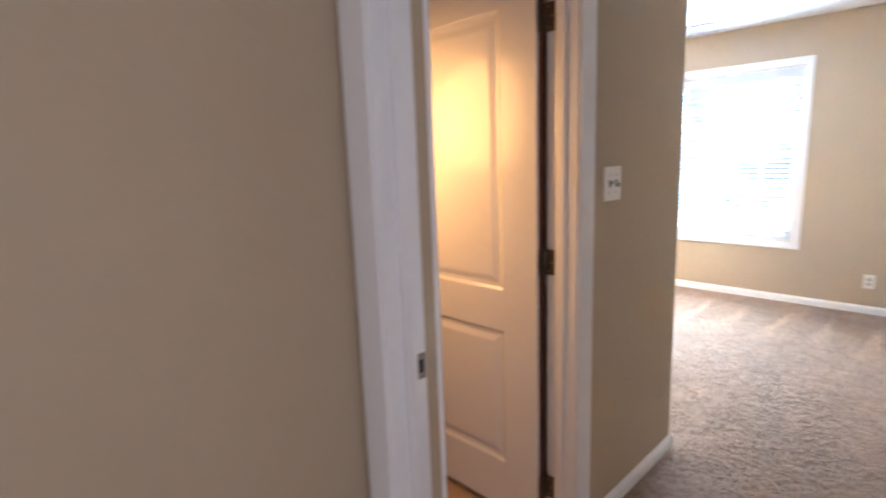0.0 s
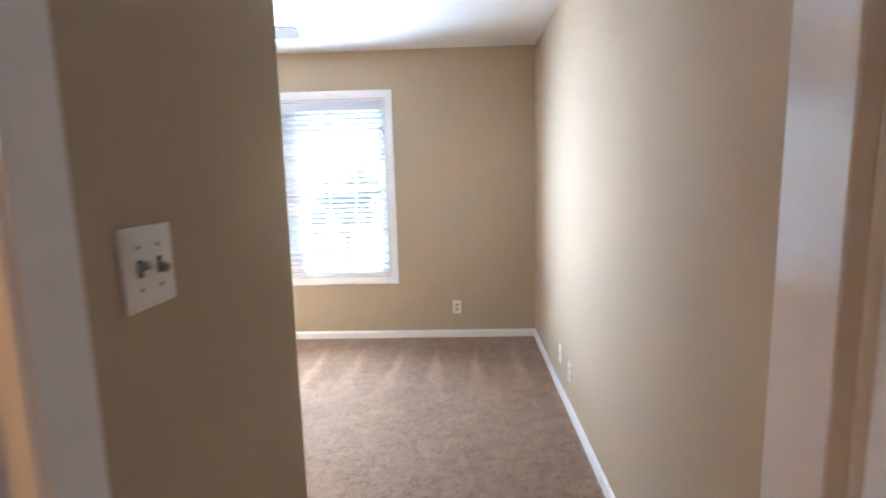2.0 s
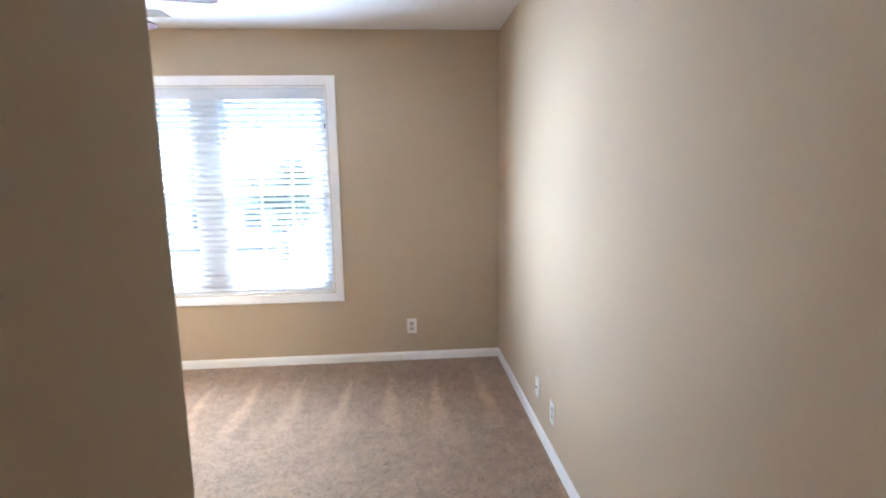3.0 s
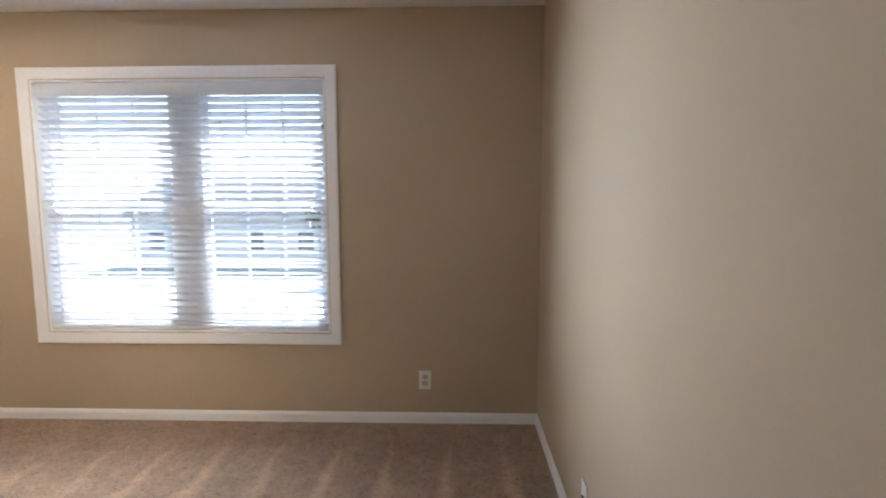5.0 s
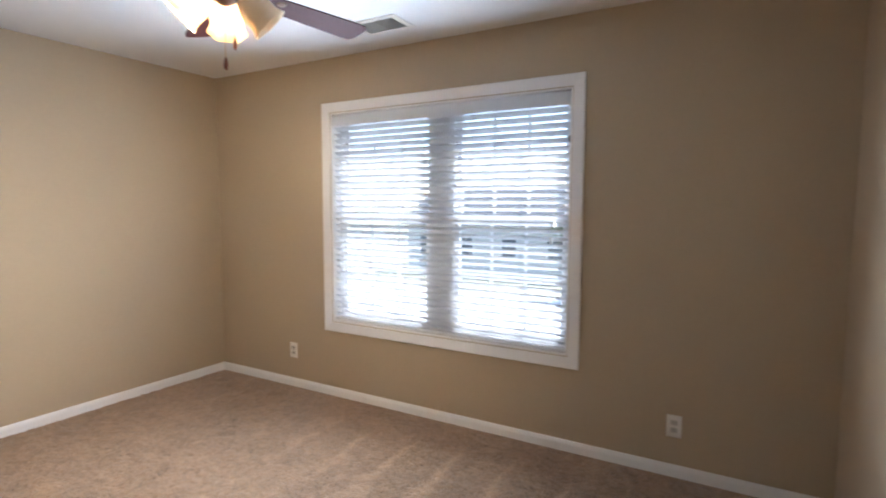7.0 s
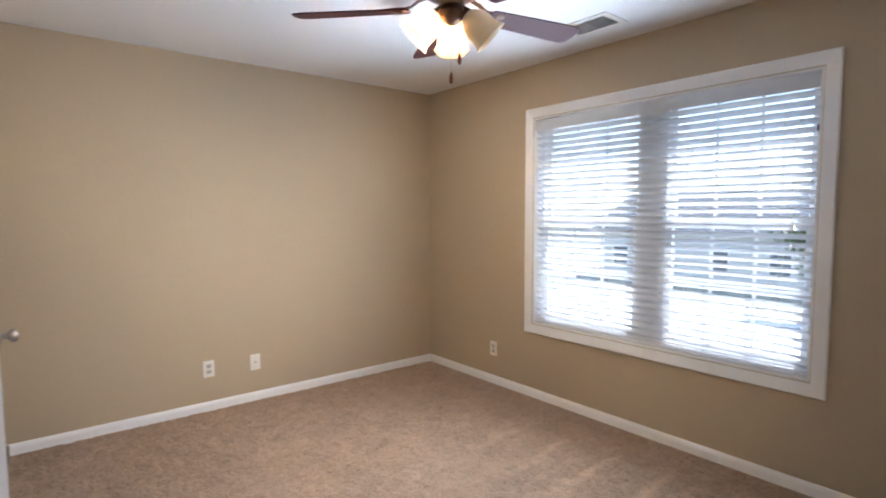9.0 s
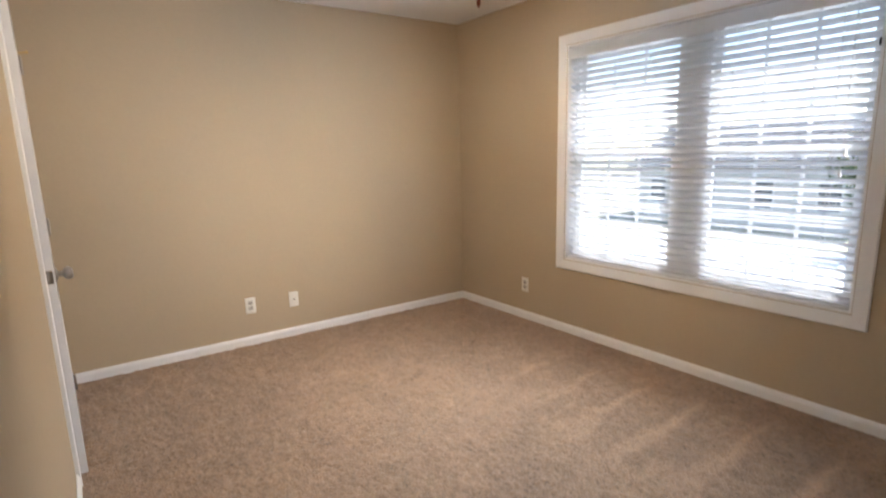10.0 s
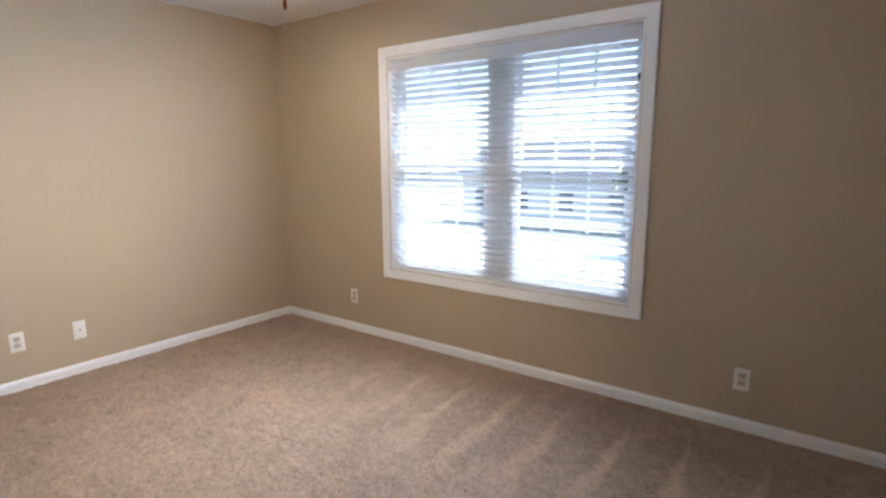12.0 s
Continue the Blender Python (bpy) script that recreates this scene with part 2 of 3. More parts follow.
structure("wall_hall_south", boxed(HX - T, 1.0 + T, -6.5 - T, -6.5, 0, CEIL), M_WALL, "plain beige painted hall end wall", "wall")
# unseen wall; its closed recess is added to hold the hall's fill lamp
bm = bmesh.new()
box(bm, 1.0, 1.0 + T, -5.35, YE, 0, CEIL)
box(bm, 1.0, 1.0 + T, -6.5, -6.35, 0, CEIL)
box(bm, 1.0, 1.0 + T, -6.35, -5.35, 0, 0.65)
box(bm, 1.0, 1.0 + T, -6.35, -5.35, 2.05, CEIL)
box(bm, 1.0 + 0.09, 1.0 + T, -6.35, -5.35, 0.65, 2.05)
structure("wall_hall_east", bm, M_WALL, "plain beige hall wall with a recess added for a fill lamp", "wall")
structure("ceiling", box(boxed(XL - T - 0.2, T, YE, 0.16, CEIL, CEIL + 0.12), HX - T, 1.0 + T, -6.5 - T, YE, CEIL, CEIL + 0.12), M_CEIL, "white lightly textured plaster ceiling", "ceiling")
structure("subfloor", box(boxed(XL - T - 0.2, T, YE, 0.16, -0.14, -0.014), HX - T, 1.0 + T, -6.5 - T, YE, -0.14, -0.014), M_BATHFLOOR, "plain floor slab under the carpet", "floor")
structure("floor_bath", boxed(-2.9, XS - 0.05, YE, YC - T, -0.014, 0.0), M_BATHFLOOR, "tan vinyl bath floor", "floor")


def carpet():
    """The carpet as one fine sheet of tufts in the room and a coarser one in the hall."""
    rng = np.random.default_rng(4)
    verts, faces, base = [], [], 0
    for x0, x1, y0, y1, s in ((XL - 0.1, XS, YC, 0.0, 0.011), (XS, 0.0, YE - T, 0.0, 0.011), (HX, 1.0, -6.5, YE - T, 0.05)):
        nx, ny = int(round((x1 - x0) / s)), int(round((y1 - y0) / s))
        gx, gy = np.meshgrid(np.linspace(x0, x1, nx + 1), np.linspace(y0, y1, ny + 1))
        h = rng.random(gx.shape) ** 2 * -0.012 + 0.024
        if s < 0.02:
            for k in (0, 1, 2, -1, -2, -3):
                if not (x0 < XL and k < 0):
                    h[:, k] = 0.021
                h[k, :] = 0.021
        jx, jy = (rng.random((2,) + gx.shape) - 0.5) * s * 0.6
        for j in (jx, jy):
            j[[0, -1], :] = 0
            j[:, [0, -1]] = 0
        verts.append(np.stack([gx + jx, gy + jy, h], -1).reshape(-1, 3))
        i = np.arange(nx * ny)
        a = base + i // nx * (nx + 1) + i % nx
        faces.append(np.stack([a, a + 1, a + nx + 2, a + nx + 1], -1))
        base += len(verts[-1])
    v, q = np.concatenate(verts), np.concatenate(faces)
    me = bpy.data.meshes.new("floor_carpet")
    me.vertices.add(len(v))
    me.vertices.foreach_set("co", v.ravel())
    me.loops.add(q.size)
    me.loops.foreach_set("vertex_index", q.ravel())
    me.polygons.add(len(q))
    me.polygons.foreach_set("loop_start", np.arange(len(q)) * 4)
    me.update(calc_edges=True)
    me.materials.append(M_CARPET)
    for p in (me,):
        p.polygons.foreach_set("use_smooth", np.ones(len(q), bool))
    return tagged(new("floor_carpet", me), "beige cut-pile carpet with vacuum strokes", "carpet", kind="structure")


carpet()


# ---- trim ----
def baseboard(p, q, out):
    """A run of baseboard on the wall from p to q, with its face towards out."""
    p, q, out = Vector(p).to_3d(), Vector(q).to_3d(), Vector(out).to_3d()
    prof = ((0, -0.012), (0.013, -0.012), (0.013, 0.062), (0.011, 0.070), (0.0075, 0.078), (0.004, 0.084), (0, 0.085))
    bm = bmesh.new()
    ends = [[bm.verts.new(e + out * d + Vector((0, 0, z))) for d, z in prof] for e in (p, q)]
    n = len(prof)
    for i in range(n):
        bm.faces.new((ends[0][i], ends[0][(i + 1) % n], ends[1][(i + 1) % n], ends[1][i]))
    for e in ends:
        bm.faces.new(e)
    ob = link("baseboard", bm, M_TRIM)
    return tagged(ob, "white painted baseboard with a rounded top", "baseboard", kind="structure")


CW = 0.083                           # width of the casing
baseboard((XL, -0.0005), (0, -0.0005), (0, -1))
baseboard((-0.0005, YE), (-0.0005, -0.013), (-1, 0))
baseboard((XL + 0.0005 + SKEW * YC, YC), (XL + 0.0005, -0.013), (1, 0))
baseboard((XL + SKEW * YC + 0.013, YC + 0.0005), (CX0 - CW, YC + 0.0005), (0, 1))
baseboard((CX1 + CW, YC + 0.0005), (XS + 0.013, YC + 0.0005), (0, 1))
baseboard((XS + 0.0005, BX1 + CW), (XS + 0.0005, YC), (1, 0))
baseboard((HX + 0.0005, -6.5), (HX + 0.0005, YE - T - 0.018), (1, 0))

PROFILE = ((0.004, 0.0), (0.004, 0.008), (0.012, 0.012), (0.026, 0.0115), (0.034, 0.0135), (0.052, 0.017), (0.063, 0.0175), (0.068, 0.013), (0.068, 0.0))


def casing(name, m, w, h, parent, sill=False, skip=()):
    """Mitred casing round an opening w x h; in m's space x runs along the wall, z up, y out of it."""
    wide = 1.0 if sill else CW / 0.068
    def piece(a, b):
        bm = bmesh.new()
        ends = [[bm.verts.new(m @ Vector((*fn(o)[:1], n, fn(o)[1]))) for o, n in ((q * wide, n) for q, n in PROFILE)] for fn in (a, b)]
        k = len(PROFILE)
        for i in range(k):
            bm.faces.new((ends[0][i], ends[0][(i + 1) % k], ends[1][(i + 1) % k], ends[1][i]))
        for e in ends:
            bm.faces.new(e)
        part(name, bm, M_TRIM, parent)
    low = (lambda o: -o) if sill else (lambda o: -0.012)
    if "left" not in skip:
        piece(lambda o: (-o, low(o)), lambda o: (-o, h + o))
    if "right" not in skip:
        piece(lambda o: (w + o, low(o)), lambda o: (w + o, h + o))
    piece(lambda o: (-o, h + o), lambda o: (w + o, h + o))
    if sill:
        piece(lambda o: (-o, -o), lambda o: (w + o, -o))


def lining(parent, m, w, depth, stop):
    """Jambs, head and door stop of a doorway; in m's space x along, y into the wall, z up. stop: where the stop begins."""
    for name, d in (("jamb", (-0.018, 0, 0, depth, -0.012, DH)), ("jamb", (w, w + 0.018, 0, depth, -0.012, DH)), ("head_jamb", (-0.018, w + 0.018, 0, depth, DH, DH + 0.018))):
        bm = boxed(*d, bevel=0.0015)
        bm.transform(m)
        part(name, bm, M_TRIM, parent)
    for d in ((0, 0.011, stop, stop + 0.034, -0.01, DH), (w - 0.011, w, stop, stop + 0.034, -0.01, DH), (0.011, w - 0.011, stop, stop + 0.034, DH - 0.011, DH)):
        bm = boxed(*d, bevel=0.003)
        bm.transform(m)
        part("door_stop", bm, M_TRIM, parent)


def knob_set(parent, u, v, faces):
    """Rounded door knobs with a rosette on each face given (n, sign)."""
    for n, sgn in faces:
        m = Matrix.Translation((u, n, v)) @ Matrix.Rotation(radians(-90 * sgn), 4, "X")
        k = part("knob", lathe(bmesh.new(), ((0.0, 0.064), (0.012, 0.0635), (0.021, 0.060), (0.0265, 0.051), (0.027, 0.043), (0.0225, 0.034), (0.013, 0.028), (0.0105, 0.022), (0.0105, 0.006)), 28, m), M_NICKEL, parent, "satin nickel door knob")
        part("rosette", lathe(bmesh.new(), ((0.0325, 0.0), (0.0325, 0.003), (0.029, 0.007), (0.016, 0.010), (0.0107, 0.0105)), 28, m), M_NICKEL, k)


def hinge(parent, v, material, leaf, flip=None, jx=-0.006):
    """Butt hinge on the pin at the origin of its parent: knuckles and two leaves. leaf: turn of the jamb's leaf, degrees."""
    bm = bmesh.new()
    for i in range(5):
        lathe(bm, ((0.0, 0.0), (0.0065, 0.001), (0.0065, 0.0165), (0.0, 0.0175)), 12, Matrix.Translation((-0.004, -0.005, v - 0.044 + i * 0.0176)))
    if flip:
        bm.transform(flip)
    h = part("hinge", bm, material, parent, "satin nickel butt hinge")
    bm = boxed(-0.0035, 0.0, -0.004, 0.031, v - 0.044, v + 0.044, bevel=0.001)
    if flip:
        bm.transform(flip)
    part("leaf", bm, material, h)
    bm = boxed(-0.002, 0.001, 0.0, 0.034, v - 0.044, v + 0.044, bevel=0.001)
    bm.transform(Matrix.Translation((jx, -0.002, 0)) @ Matrix.Rotation(radians(leaf), 4, "Z"))
    if flip:
        bm.transform(flip)
    part("jamb_leaf", bm, material, h)
    for dz, dn in ((-0.03, 0.012), (0.0, 0.024), (0.03, 0.012)):
            bm = bmesh.new()
            lathe(bm, ((0.0, 0.0006), (0.003, 0.0004), (0.0036, -0.001)), 8, Matrix.Translation((jx, -0.002, 0)) @ Matrix.Rotation(radians(leaf), 4, "Z") @ Matrix.Translation((0.0012, dn, v + dz)) @ Matrix.Rotation(radians(90), 4, "Y"))
            if flip:
                bm.transform(flip)
            part("screw", bm, M_BRASS, h)


def door(name, label, w, m, leaf=90.0, deep=1.0, flip=None, st=0.118, metal=M_NICKEL, jx=-0.006):
    """Two-panel moulded door. Local: x from the hinge to the free edge, y through the leaf (0 to 35 mm), z up."""
    d = thing(name, label, "door", m=m)
    h0, h1 = 0.034, DH - 0.004
    rails = ((h0, 0.235), (0.775, 0.925), (1.895, h1))
    bm = bmesh.new()
    box(bm, 0.003, st, 0, 0.035, h0, h1)
    box(bm, w - st, w - 0.003, 0, 0.035, h0, h1)
    for a, b in rails:
        box(bm, st, w - st, 0, 0.035, a, b)
    part("frame", bm, M_DOOR, d, smooth=False)
    for v0, v1 in ((0.235, 0.775), (0.925, 1.895)):
        bm = bmesh.new()
        for face, sgn in ((0.0, 1), (0.035, -1)):
            rings = []
            for inset, dep in ((0, 0), (0.004, 0.001), (0.014, 0.0085), (0.026, 0.0095), (0.032, 0.0085), (0.050, 0.003), (0.058, 0.0022)):
                y = face + sgn * dep * deep
                rings.append([bm.verts.new(c) for c in ((st + inset, y, v0 + inset), (w - st - inset, y, v0 + inset), (w - st - inset, y, v1 - inset), (st + inset, y, v1 - inset))])
            for a, b in zip(rings, rings[1:]):
                for i in range(4):
                    bm.faces.new((a[i], a[(i + 1) % 4], b[(i + 1) % 4], b[i]))
            bm.faces.new(rings[-1])
        part("panel", bm, M_DOOR, d, smooth=False)
    knob_set(d, w - 0.062, 0.915, ((0.035, 1), (0.0, -1)))
    part("latch_plate", boxed(w - 0.004, w - 0.001, 0.006, 0.029, 0.887, 0.943, bevel=0.0008), M_NICKEL, d)
    for v in (0.20, 1.05, 1.84):
        hinge(d, v, metal, leaf, flip, jx)
    return d


def at_wall(x, y, z, rz):
    return Matrix.Translation((x, y, z)) @ Matrix.Rotation(radians(rz), 4, "Z")


# entry doorway
dw = thing("door_frame_entry", "white painted entry door frame with casing and strike plate", "door frame", kind="structure")
m = Matrix.Translation((EX0 + 0.015, YE - T, 0))
lining(dw, m, EX1 - EX0 - 0.015, T, 0.046)
casing("casing", at_wall(EX1, YE - T, 0, 180), EX1 - EX0 - 0.015, DH, dw)
bm = boxed(EX0 + 0.015, EX0 + 0.0175, -4.564, -4.534, 0.90, 0.964, bevel=0.001)
sp = part("strike_plate", bm, M_NICKEL, dw, "satin nickel strike plate")
part("latch_hole", boxed(EX0 + 0.0172, EX0 + 0.0180, -4.557, -4.541, 0.916, 0.948), M_SLOT, sp)
door("door_entry", "white two-panel entry door standing open along the wall", 0.815, at_wall(-0.18, -4.475, 0, 89.2), deep=2.3)

# bath doorway
dw = thing("door_frame_bath", "white painted bath door frame with moulded casing", "door frame", kind="structure")
m = at_wall(XS, BX0, 0, 90)
lining(dw, m, BX1 - BX0, T, 0.042)
casing("casing", at_wall(XS, BX1, 0, -90), BX1 - BX0, DH, dw, skip=("right",))
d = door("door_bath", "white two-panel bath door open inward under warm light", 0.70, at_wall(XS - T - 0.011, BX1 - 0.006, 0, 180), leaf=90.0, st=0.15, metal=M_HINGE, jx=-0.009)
# strip laid on the door's edge to paint the gap's shade
part("hinge_gap_shade", boxed(-0.0005, 0.003, 0.0, 0.021, 0.034, DH - 0.004), M_SHADOWGAP, d, "dark strip painted as shade in the hinge gap", smooth=False)

# closet doorway
dw = thing("door_frame_closet", "white painted closet door frame with moulded casing", "door frame", kind="structure")
m = at_wall(CX1, YC, 0, 180)
lining(dw, m, CX1 - CX0, T, 0.042)
casing("casing", Matrix.Translation((CX0, YC, 0)), CX1 - CX0, DH, dw)
door("door_closet", "white closet door almost closed, with nickel knob", CX1 - CX0 - 0.006, at_wall(CX0 + 0.003, YC - 0.012, 0, 1.5), flip=Matrix.Translation((0, 0.0355, 0)) @ Matrix.Diagonal((1, -1, 1, 1)))
ps = tagged(link("hinge_pin_stop", lathe(bmesh.new(), ((0.0, 0.0), (0.003, 0.001), (0.003, 0.045), (0.007, 0.046), (0.007, 0.052), (0.0, 0.053)), 12, Matrix.Translation((CX0, YC + 0.012, 1.89)) @ Matrix.Rotation(radians(-75), 4, "X")), M_BRASS, True), "small brass hinge-pin door stop on the closet door", "door stop")


# ---- window ----
win = thing("window_1", "white double window of two double-hung sashes with grilles", "window", kind="structure")
casing("casing", at_wall(WX1, 0, WZ0, 180), WX1 - WX0, WZ1 - WZ0, win, sill=True)
for d in ((WX0, WX0 + 0.012, 0.0, 0.085, WZ0, WZ1), (WX1 - 0.012, WX1, 0.0, 0.085, WZ0, WZ1)):
    part("reveal_lining", boxed(*d), M_TRIM, win)
for name, d in (("reveal_head", (WX0 + 0.012, WX1 - 0.012, 0.0, 0.085, WZ1 - 0.012, WZ1)), ("window_sill", (WX0 + 0.012, WX1 - 0.012, 0.0, 0.085, WZ0, WZ0 + 0.014))):
    part(name, boxed(*d, bevel=0.002), M_TRIM, win)
XM, ZM = (WX0 + WX1) / 2, 1.325
part("mullion", boxed(XM - 0.056, XM + 0.056, 0.082, 0.158, WZ0, WZ1, bevel=0.003), M_VINYL, win)
for x0, x1 in ((WX0, XM - 0.056), (XM + 0.056, WX1)):
    fr = part("window_frame", box(box(box(boxed(x0, x0 + 0.032, 0.085, 0.158, WZ0, WZ1), x1 - 0.032, x1, 0.085, 0.158, WZ0, WZ1), x0 + 0.032, x1 - 0.032, 0.085, 0.158, WZ1 - 0.032, WZ1), x0 + 0.032, x1 - 0.032, 0.085, 0.158, WZ0, WZ0 + 0.04), M_VINYL, win, smooth=False)
    a, b = x0 + 0.032, x1 - 0.032
    for z0, z1, y in ((ZM - 0.02, WZ1 - 0.032, 0.124), (WZ0 + 0.04, ZM + 0.02, 0.092)):
        s = 0.036
        sash = part("sash", box(box(box(boxed(a, a + s, y, y + 0.03, z0, z1), b - s, b, y, y + 0.03, z0, z1), a + s, b - s, y, y + 0.03, z1 - s, z1), a + s, b - s, y, y + 0.03, z0, z0 + s), M_VINYL, win, smooth=False)
        pane = part("pane", boxed(a + s, b - s, y + 0.0135, y + 0.0165, z0 + s, z1 - s), M_GLASS, sash, "clear glass pane", smooth=False)
        pane.visible_shadow = False
        for k in (1, 2):
            xk = a + s + (b - a - 2 * s) * k / 3
            part("grille_bar", boxed(xk - 0.009, xk + 0.009, y + 0.006, y + 0.012, z0 + s, z1 - s), M_VINYL, sash, smooth=False)
        zk = (z0 + z1) / 2
        for k in range(3):
            xa, xb = (a + s + (b - a - 2 * s) * (k + e) / 3 for e in (0, 1))
            part("grille_bar", boxed(xa + (0.009 if k else 0), xb - (0.009 if k < 2 else 0), y + 0.0065, y + 0.0115, zk - 0.009, zk + 0.009), M_VINYL, sash, smooth=False)

# ---- blind ----
bl = thing("window_blind", "white wooden slat blind, lowered with open slats", "blind")
BX, BY = WX1 - WX0 - 0.027, 0.036
part("headrail", boxed(WX0 + 0.015, WX1 - 0.015, 0.006, 0.062, 1.985, 2.044, bevel=0.002), M_SLAT, bl)
part("valance", boxed(WX0 + 0.014, WX1 - 0.014, -0.004, 0.004, 1.968, 2.028, bevel=0.0025), M_SLAT, bl)
part("bottom_rail", boxed(WX0 + 0.017, WX1 - 0.017, BY - 0.026, BY + 0.026, 0.592, 0.608, bevel=0.004), M_SLAT, bl)
bm = bmesh.new()
rows = []
for i in range(7):
    s = i / 6 - 0.5
    rows.append((s * 0.05, 0.0028 * (1 - 4 * s * s)))
prof = [(y, z + 0.0014) for y, z in rows] + [(y, z - 0.0014) for y, z in reversed(rows)]
ends = [[bm.verts.new((x, y, z)) for y, z in prof] for x in (-BX / 2, BX / 2)]
for i in range(len(prof)):
    bm.faces.new((ends[0][i], ends[0][(i + 1) % len(prof)], ends[1][(i + 1) % len(prof)], ends[1][i]))
for e in ends:
    bm.faces.new(e)
first = part("slat", bm, M_SLAT, bl)
PITCH, NS = 0.0425, 32
rs = random.Random(3)
for i in range(NS):
    ob = first if i == 0 else new("slat", first.data)
    ob.parent = bl
    ob.matrix_basis = pose((WX0 + WX1) / 2, BY, 0.634 + i * PITCH, TILT + rs.uniform(-0.8, 0.8), rs.uniform(-0.06, 0.06), 0)
for fx in (0.09, 0.36, 0.64, 0.91):
    xk = WX0 + (WX1 - WX0) * fx
    bm = bmesh.new()
    for yy in (BY - 0.0275, BY + 0.0265):
        box(bm, xk - 0.0011, xk + 0.0011, yy, yy + 0.0012, 0.60, 1.995)
    part("ladder_cord", bm, M_CORD, bl, smooth=False)
for xk, zb in ((WX1 - 0.105, 1.24), (WX1 - 0.092, 1.335)):
    c = part("pull_cord", lathe(bmesh.new(), ((0.0013, zb), (0.0013, 1.975)), 8, Matrix.Translation((xk, -0.009, 0))), M_CORD, bl)
    part("tassel", lathe(bmesh.new(), ((0.0, zb - 0.035), (0.007, zb - 0.034), (0.0075, zb - 0.02), (0.004, zb), (0.0, zb + 0.002)), 12, Matrix.Translation((xk, -0.009, 0))), M_PLATE, c)
part("wand_hook", boxed(WX1 - 0.018, WX1 - 0.012, -0.012, -0.002, 1.77, 1.80), M_SLOT, bl, smooth=False)


# ---- plates ----
def plate(name, label, category, m, w=0.072, h=0.116, kind="outlet"):
    """A wall plate; local x along the wall, y out of it, z up, origin at its middle."""
    p = thing(name, label, category, m=m)
    part("cover", boxed(-w / 2, w / 2, 0.0, 0.006, -h / 2, h / 2, bevel=0.0025), M_PLATE, p)
    if kind == "outlet":
        for z in (-0.0195, 0.0195):
            r = part("socket", boxed(-0.0165, 0.0165, 0.006, 0.0075, z - 0.0135, z + 0.0135, bevel=0.0007), M_SOCKET, p)
            bm = bmesh.new()
            for x in (-0.0065, 0.0065):
                box(bm, x - 0.0011, x + 0.0011, 0.0072, 0.0078, z - 0.001, z + 0.0075)
            box(bm, -0.0022, 0.0022, 0.0072, 0.0078, z - 0.009, z - 0.005)
            part("slots", bm, M_SLOT, r, smooth=False)
        part("screw", lathe(bmesh.new(), ((0.0, 0.0078), (0.003, 0.0072), (0.0034, 0.006)), 10, Matrix.Rotation(radians(-90), 4, "X")), M_NICKEL, p)
    elif kind == "jack":
        part("connector", lathe(bmesh.new(), ((0.0025, 0.014), (0.0048, 0.014), (0.0048, 0.006)), 12, Matrix.Rotation(radians(-90), 4, "X")), M_BRONZE, p)
    else:
        for x in (-0.023, 0.023):
            t = part("toggle", boxed(-0.005, 0.005, 0.0, 0.017, -0.006, 0.006, bevel=0.001), M_NICKEL, p)
            t.matrix_basis = pose(x, 0.004, 0.0, -24 if x < 0 else 22, 0, 0)
            part("toggle_slot", boxed(x - 0.0055, x + 0.0055, 0.006, 0.0066, -0.0125, 0.0125), M_SLOT, p, smooth=False)
            for z in (-0.030, 0.030):
                part("screw", lathe(bmesh.new(), ((0.0, 0.0076), (0.003, 0.0072), (0.0034, 0.006)), 10, Matrix.Translation((x, 0, z)) @ Matrix.Rotation(radians(-90), 4, "X")), M_NICKEL, p)
    return p


plate("light_switch", "white double toggle light switch with metal toggles", "light switch", at_wall(XS, -3.622, 1.305, -90), 0.118, 0.118, "switch")
plate("outlet", "white duplex wall outlet under the window wall", "outlet", at_wall(-0.675, 0, 0.289, 180))
plate("outlet", "white duplex wall outlet beside the room's corner", "outlet", at_wall(-3.361, 0, 0.304, 180))
plate("outlet", "white duplex wall outlet on plain beige wall", "outlet", at_wall(XL + SKEW * -1.918, -1.918, 0.315, -91.72))
plate("cable_jack", "white cable jack plate with a small connector", "cable jack", at_wall(XL + SKEW * -1.60, -1.60, 0.305, -91.72), kind="jack")
plate("cable_jack", "white cable jack plate on the long wall", "cable jack", at_wall(0, -1.16, 0.275, 90), kind="jack")
plate("outlet", "white duplex wall outlet on the long wall", "outlet", at_wall(0, -1.445, 0.262, 90))


# ---- ceiling fan ----
FX, FY = -2.13, -1.50
fan = thing("ceiling_fan", "dark five-blade ceiling fan with amber glass lights", "ceiling fan", m=Matrix.Translation((FX, FY, 0)))
part("canopy", lathe(bmesh.new(), ((0.0, 2.4399), (0.075, 2.4399), (0.078, 2.43), (0.07, 2.40), (0.045, 2.375), (0.03, 2.365)), 32), M_BRONZE, fan)
part("motor_housing", lathe(bmesh.new(), ((0.03, 2.375), (0.09, 2.368), (0.118, 2.345), (0.125, 2.31), (0.118, 2.275), (0.085, 2.256), (0.05, 2.25)), 36), M_BRONZE, fan)
part("switch_housing", lathe(bmesh.new(), ((0.05, 2.252), (0.052, 2.235), (0.047, 2.225), (0.05, 2.215), (0.056, 2.20), (0.05, 2.178), (0.028, 2.160), (0.012, 2.152), (0.0, 2.15)), 28), M_BRONZE, fan)
BZ = 2.215
